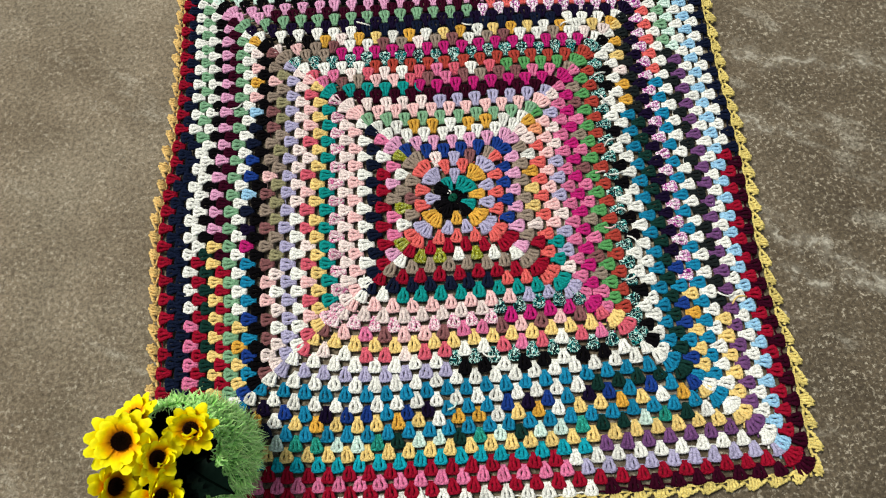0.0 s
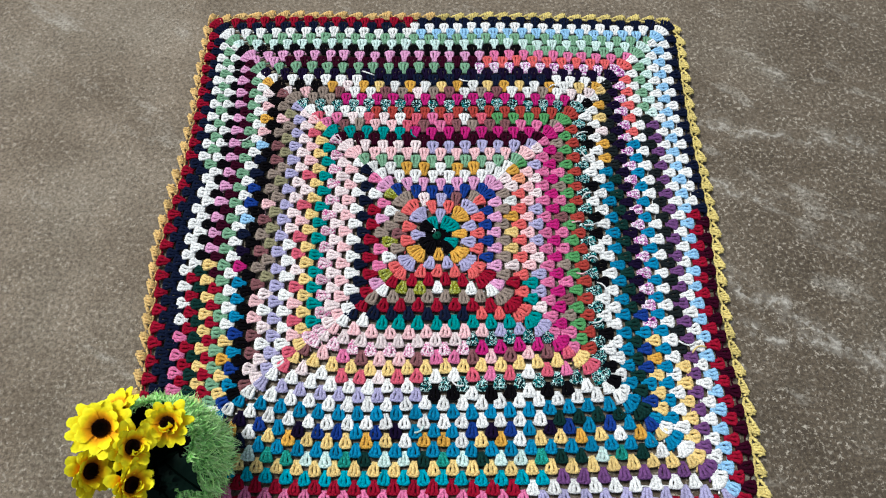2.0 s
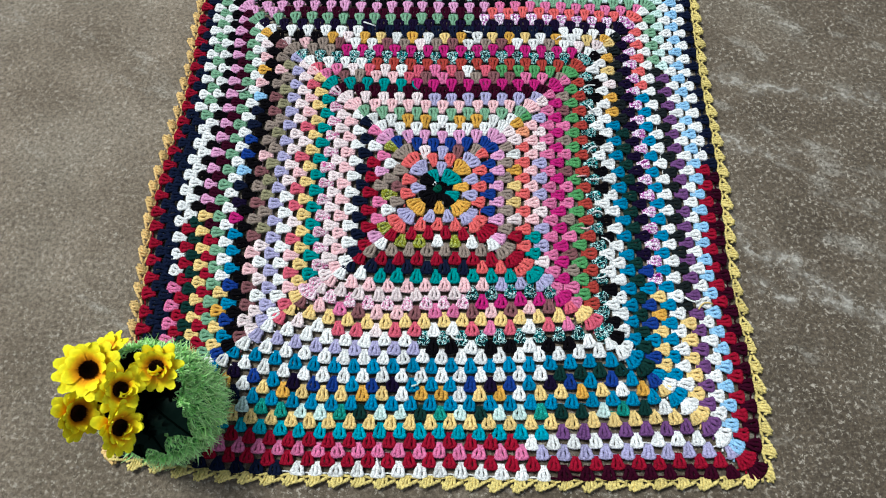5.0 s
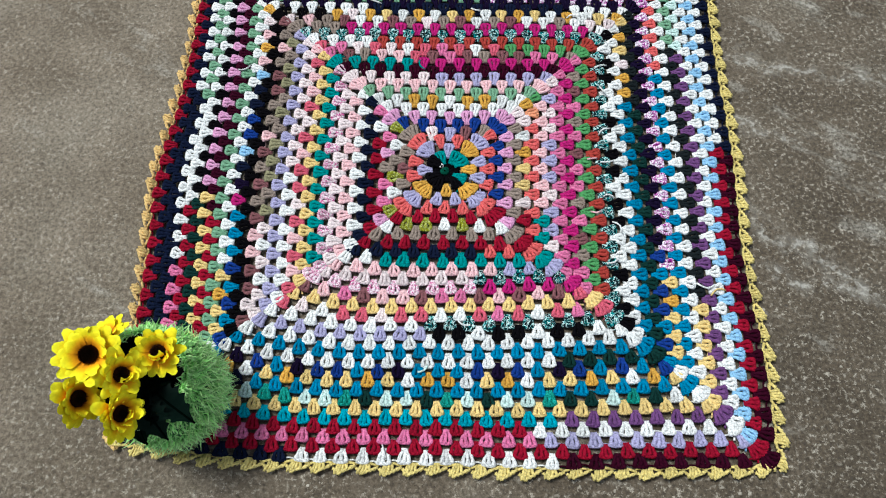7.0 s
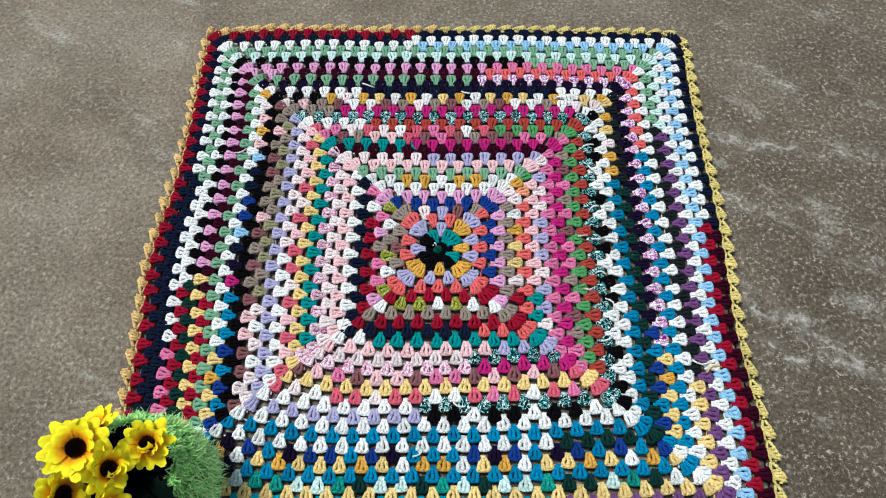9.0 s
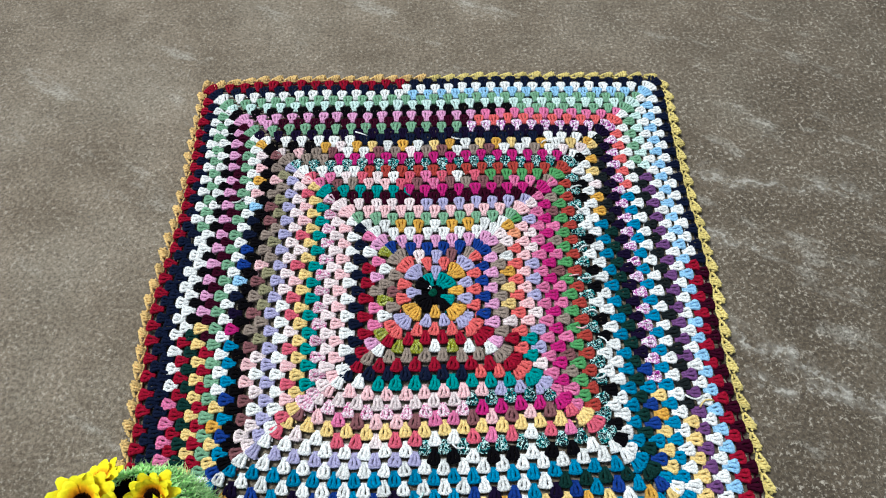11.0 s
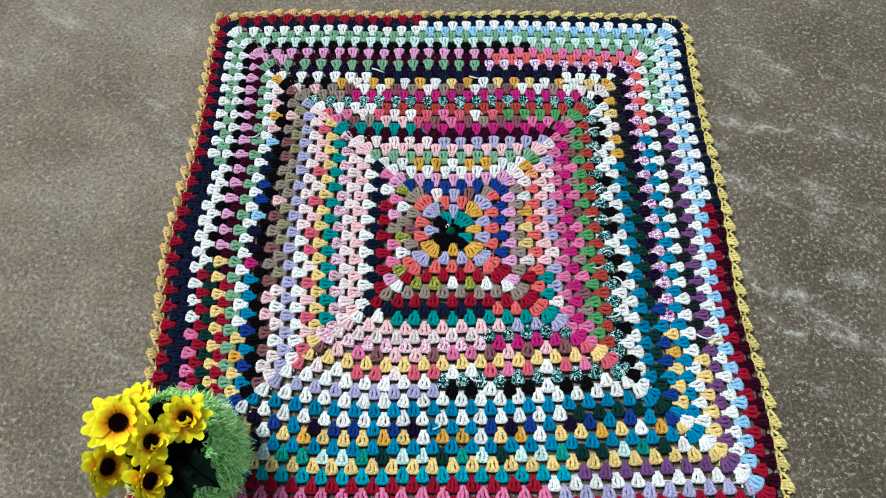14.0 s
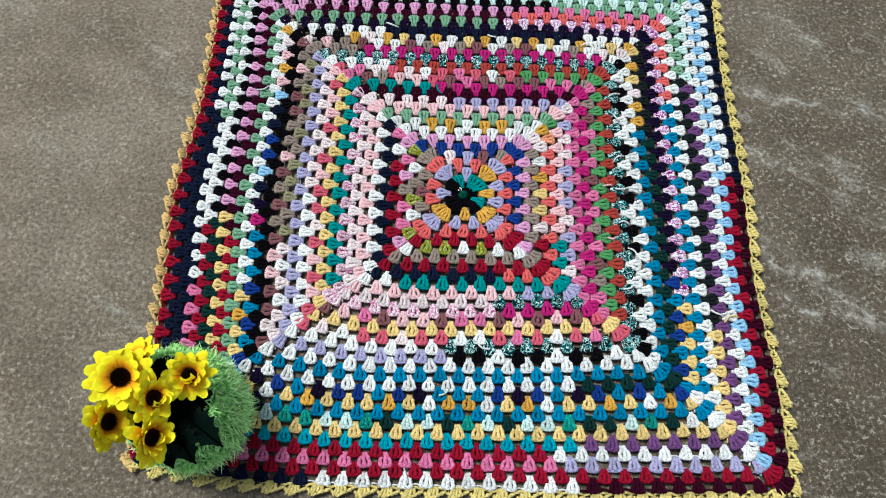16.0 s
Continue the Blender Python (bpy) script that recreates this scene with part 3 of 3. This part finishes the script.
def fuzzy_pot():
    root = new("flower_pot")
    root.location = POT
    tagged(root, "pot in a fuzzy light green yarn cover on the blanket corner", "pot")
    s = Soup()
    s.add(*lathe(PROFILE))
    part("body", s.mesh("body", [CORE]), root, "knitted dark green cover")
    s = Soup()
    s.add(*lathe(((0.064, 0.172), (0.060, 0.174), (0.058, 0.168), (0.055, 0.12), (0.0, 0.118))))
    part("lining", s.mesh("lining", [DARK]), root, "black inside of the pot")
    rng = random.Random(2)
    s = Soup()
    for _ in range(6500):
        t = rng.uniform(1.05, len(PROFILE) - 1.02)
        i = int(t)
        (r0, z0), (r1, z1) = PROFILE[i], PROFILE[i + 1]
        r, z = r0 + (r1 - r0) * (t - i), z0 + (z1 - z0) * (t - i)
        a = rng.uniform(0, 2 * math.pi)
        out = Vector((math.cos(a), math.sin(a), 0))
        across = Vector((-math.sin(a), math.cos(a), 0))
        root_at = Vector((r * math.cos(a), r * math.sin(a), z))
        d = (out * rng.uniform(0.3, 1.0) + across * rng.uniform(-0.9, 0.9) + Vector((0, 0, rng.uniform(-0.9, 0.7)))).normalized()
        length, w = rng.uniform(0.011, 0.029), rng.uniform(0.0007, 0.0015)
        if math.cos(a - radians(-95)) > 0.45 and z > 0.09:
            length *= 0.5
        side = d.cross(out + Vector((0.01, 0.02, 0.3))).normalized() * w
        sag = (across * rng.uniform(-0.4, 0.4) + Vector((0, 0, rng.uniform(-0.6, 0.2)))) * length
        mid, tip = root_at + d * length * 0.55, root_at + d * length + sag
        if root_at.z > 0.15:
            tip = root_at + (tip - root_at) * 0.6
        if tip.z < 0.001:
            continue
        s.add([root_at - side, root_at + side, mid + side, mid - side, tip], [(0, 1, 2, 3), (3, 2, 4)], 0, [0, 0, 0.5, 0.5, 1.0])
    for _ in range(1500):
        a = rng.uniform(0, 2 * math.pi)
        root_at = Vector((0.0635 * math.cos(a), 0.0635 * math.sin(a), 0.172))
        d = Vector((math.cos(a) * rng.uniform(-0.5, 1.0) + rng.uniform(-0.5, 0.5), math.sin(a) * rng.uniform(-0.5, 1.0) + rng.uniform(-0.5, 0.5), rng.uniform(0.0, 0.9))).normalized()
        side = d.cross(Vector((0.2, 0.1, 1))).normalized() * 0.0009
        length = rng.uniform(0.007, 0.016)
        mid, tip = root_at + d * length * 0.55, root_at + d * length + Vector((0, 0, -0.3 * length))
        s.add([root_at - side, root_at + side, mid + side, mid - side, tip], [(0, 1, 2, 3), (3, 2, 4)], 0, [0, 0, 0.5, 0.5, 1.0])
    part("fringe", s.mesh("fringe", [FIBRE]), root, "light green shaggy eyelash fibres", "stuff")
    return root


def petal_mesh(s, base, turn, length, width, lift, curl, rng):
    """One notched cloth petal, laid out from the heart outwards."""
    rows, cols = 8, 7
    verts, along, faces = [], [], []
    for i in range(rows):
        t = i / (rows - 1)
        w = width * (0.50 + 0.55 * math.sin(math.pi * 0.5 * min(1, t / 0.62))) * (1.0 - 0.22 * (max(0, t - 0.62) / 0.38) ** 2)
        for j in range(cols):
            q = j / (cols - 1) * 2 - 1
            tooth = 0.012 * length * math.cos(9.4 * q) * (t > 0.95)
            out = length * t * math.cos(lift) - abs(q) ** 3 * length * 0.20 * t ** 3 + tooth
            up = length * math.sin(lift) * t - curl * length * t * t + 0.13 * width * q * q * (1 - 1.5 * t) + 0.02 * width * math.sin(3 * q + 4 * t) + rng.uniform(-0.0006, 0.0006)
            verts.append(base + turn @ Vector((out, w * q * 0.5, up)))
            along.append(t)
    for i in range(rows - 1):
        for j in range(cols - 1):
            b = i * cols + j
            faces.append((b, b + 1, b + cols + 1, b + cols))
    n = len(verts)
    under = [v - turn @ Vector((0, 0, 0.0005)) for v in verts]
    s.add([tuple(v) for v in verts + under], faces + [tuple(k + n for k in f[::-1]) for f in faces], 0, along + along)


def sunflower(seed, at, face, size, stalk_from, label, cupped=False):
    rng = random.Random(seed)
    root = new("sunflower")
    up = Vector(face).normalized()
    turn = up.to_track_quat("Z", "Y").to_matrix().to_4x4()
    root.matrix_basis = Matrix.Translation(at) @ turn @ pose(0, 0, 0, 0, 0, rng.uniform(-20, 20))
    tagged(root, label, "flower", "sunflowers in the pot")
    count = 13
    for layer, (reach_of, lift, curl, z) in enumerate(((1.0, 0.42, 0.16, 0.0), (0.84, 0.72, 0.20, 0.002))):
        for k in range(count):
            a = 360 / count * (k + 0.5 * layer) + rng.uniform(-6, 6)
            s = Soup()
            length = size * 0.5 * reach_of * rng.uniform(0.9, 1.05) * 0.86
            m = Matrix.Rotation(radians(a), 3, "Z")
            petal_mesh(s, m @ Vector((size * 0.13, 0, z)), m, length, size * 0.215 * rng.uniform(0.9, 1.1), lift + (0.9 * max(0, math.cos(radians(a - 250))) if cupped and layer else 0) + rng.uniform(-0.25, 0.3), curl + rng.uniform(-0.15, 0.25), rng)
            part("petal", s.mesh("petal", [PETAL]), root)
    s = Soup()
    for k in range(150):
        r = size * 0.140 * math.sqrt((k + 0.5) / 150)
        a = k * 2.39996
        h = size * (0.115 + 0.045 * (r / (size * 0.140)) ** 2) + rng.uniform(-0.001, 0.001)
        x, y, w = r * math.cos(a), r * math.sin(a), size * 0.02
        s.add([(x - w, y - w, 0.0), (x + w, y - w, 0.0), (x + w, y + w, 0.0), (x - w, y + w, 0.0), (x, y, h)],
              [(0, 1, 4), (1, 2, 4), (2, 3, 4), (3, 0, 4)], 0, [0, 0, 0, 0, r / (size * 0.140)])
    part("heart", s.mesh("heart", [HEART], False), root, "dark brown velvety heart")
    inv = root.matrix_basis.inverted()
    a, b = inv @ Vector(stalk_from), Vector((0, 0, 0.002))
    bend = a.lerp(b, 0.55) + Vector((0, 0, -0.02))
    pts = [a.lerp(bend, t).lerp(bend.lerp(b, t), t) for t in (0, 0.2, 0.4, 0.6, 0.8, 1)]
    s = Soup()
    v, f = tube(pts, [0.0022] * 6, 6)
    s.add(v, f, 0, [0.5] * len(v))
    part("stalk", s.mesh("stalk", [STALK]), root, "thin green stalk")
    return root


def spray_leaf(seed, at, towards, length, width, droop, label):
    """A dark toothed cloth leaf that hangs over the rim on a short stalk."""
    rng = random.Random(seed)
    root = new("leaf_spray")
    tagged(root, label, "leaf", "dark leaves in the pot")
    root.location = at
    d = Vector(towards).normalized()
    side = d.cross(Vector((0, 0, 1))).normalized()
    rows, cols = 17, 7
    verts, faces, along = [], [], []
    for i in range(rows):
        t = i / (rows - 1)
        w = width * max(0.02, math.sin(math.pi * (0.10 + 0.90 * t ** 0.9))) * (1.0 + (0.20 if i % 3 == 0 else -0.08 * (i % 3)))
        mid = d * length * t + Vector((0, 0, 1)) * (0.10 * length * math.sin(math.pi * t) - droop * length * t * t)
        for j in range(cols):
            q = j / (cols - 1) * 2 - 1
            fold = 0.16 * width * abs(q) + 0.03 * width * math.sin(8 * t + 2 * q)
            verts.append(mid + side * w * 0.5 * q + Vector((0, 0, fold + rng.uniform(-0.0008, 0.0008))))
            along.append(t)
    for i in range(rows - 1):
        for j in range(cols - 1):
            b = i * cols + j
            faces.append((b, b + 1, b + cols + 1, b + cols))
    n = len(verts)
    under = [v - Vector((0, 0, 0.0006)) for v in verts]
    s = Soup()
    s.add([tuple(v) for v in verts + under], faces + [tuple(k + n for k in f[::-1]) for f in faces], 0, along + along)
    part("blade", s.mesh("blade", [LEAF_LIT if seed < 3 else LEAF]), root)
    s = Soup()
    rib = [verts[i * cols + cols // 2] + Vector((0, 0, 0.0004)) for i in range(rows)]
    v, f = tube([d * -0.02 + Vector((0, 0, -0.03))] + rib, [0.0016] * (rows + 1), 5)
    s.add(v, f, 0, [0.7] * len(v))
    part("rib", s.mesh("rib", [LEAF]), root, "thin midrib running into a stalk")
    return root


fuzzy_pot()
MOUTH = POT + Vector((0, 0, 0.125))
for seed, at, face, size, text in (
    (1, (-0.446, -0.438, 0.26), (0.25, -0.25, 1.0), 0.082, "wide open yellow cloth sunflower with a dark heart"),
    (2, (-0.370, -0.424, 0.23), (0.15, -0.5, 0.9), 0.070, "yellow cloth sunflower with orange inner petals curling over"),
    (3, (-0.404, -0.462, 0.255), (0.85, -0.10, 0.55), 0.070, "yellow cloth sunflower turned aside, half open"),
    (4, (-0.461, -0.492, 0.24), (1.0, -0.05, 0.40), 0.074, "yellow cloth sunflower bending down on its stalk"),
    (5, (-0.404, -0.508, 0.235), (1.0, -0.12, 0.45), 0.074, "small yellow cloth sunflower hanging over the pot's front"),
    (6, (-0.447, -0.404, 0.225), (-0.2, 0.35, 0.8), 0.060, "yellow cloth sunflower tucked behind a larger one"),
):
    sunflower(seed, at, face, size, tuple(MOUTH + Vector((0.02 * math.cos(seed * 1.7), 0.02 * math.sin(seed * 1.7), 0))), text, seed in (2, 3, 5))
for seed, ang, start, length, width, droop in (
    (1, -36, 0.040, 0.060, 0.045, 0.60), (2, -60, 0.045, 0.050, 0.045, 0.75), (3, -80, 0.040, 0.050, 0.060, 0.95), (4, -100, 0.036, 0.046, 0.060, 0.95),
    (5, -120, 0.030, 0.038, 0.055, 0.6), (6, -145, 0.015, 0.038, 0.050, 0.3), (8, 30, 0.0, 0.055, 0.06, 0.05),
    (9, -60, -0.01, 0.065, 0.07, 0.1), (10, -110, -0.01, 0.075, 0.08, 0.1), (11, -10, -0.02, 0.075, 0.08, 0.05),
):
    d = Vector((math.cos(radians(ang)), math.sin(radians(ang)), 0))
    spray_leaf(seed, POT + d * start + Vector((0, 0, 0.187)), d, length, width, droop, "very dark green cloth leaf drooping over the pot's rim")
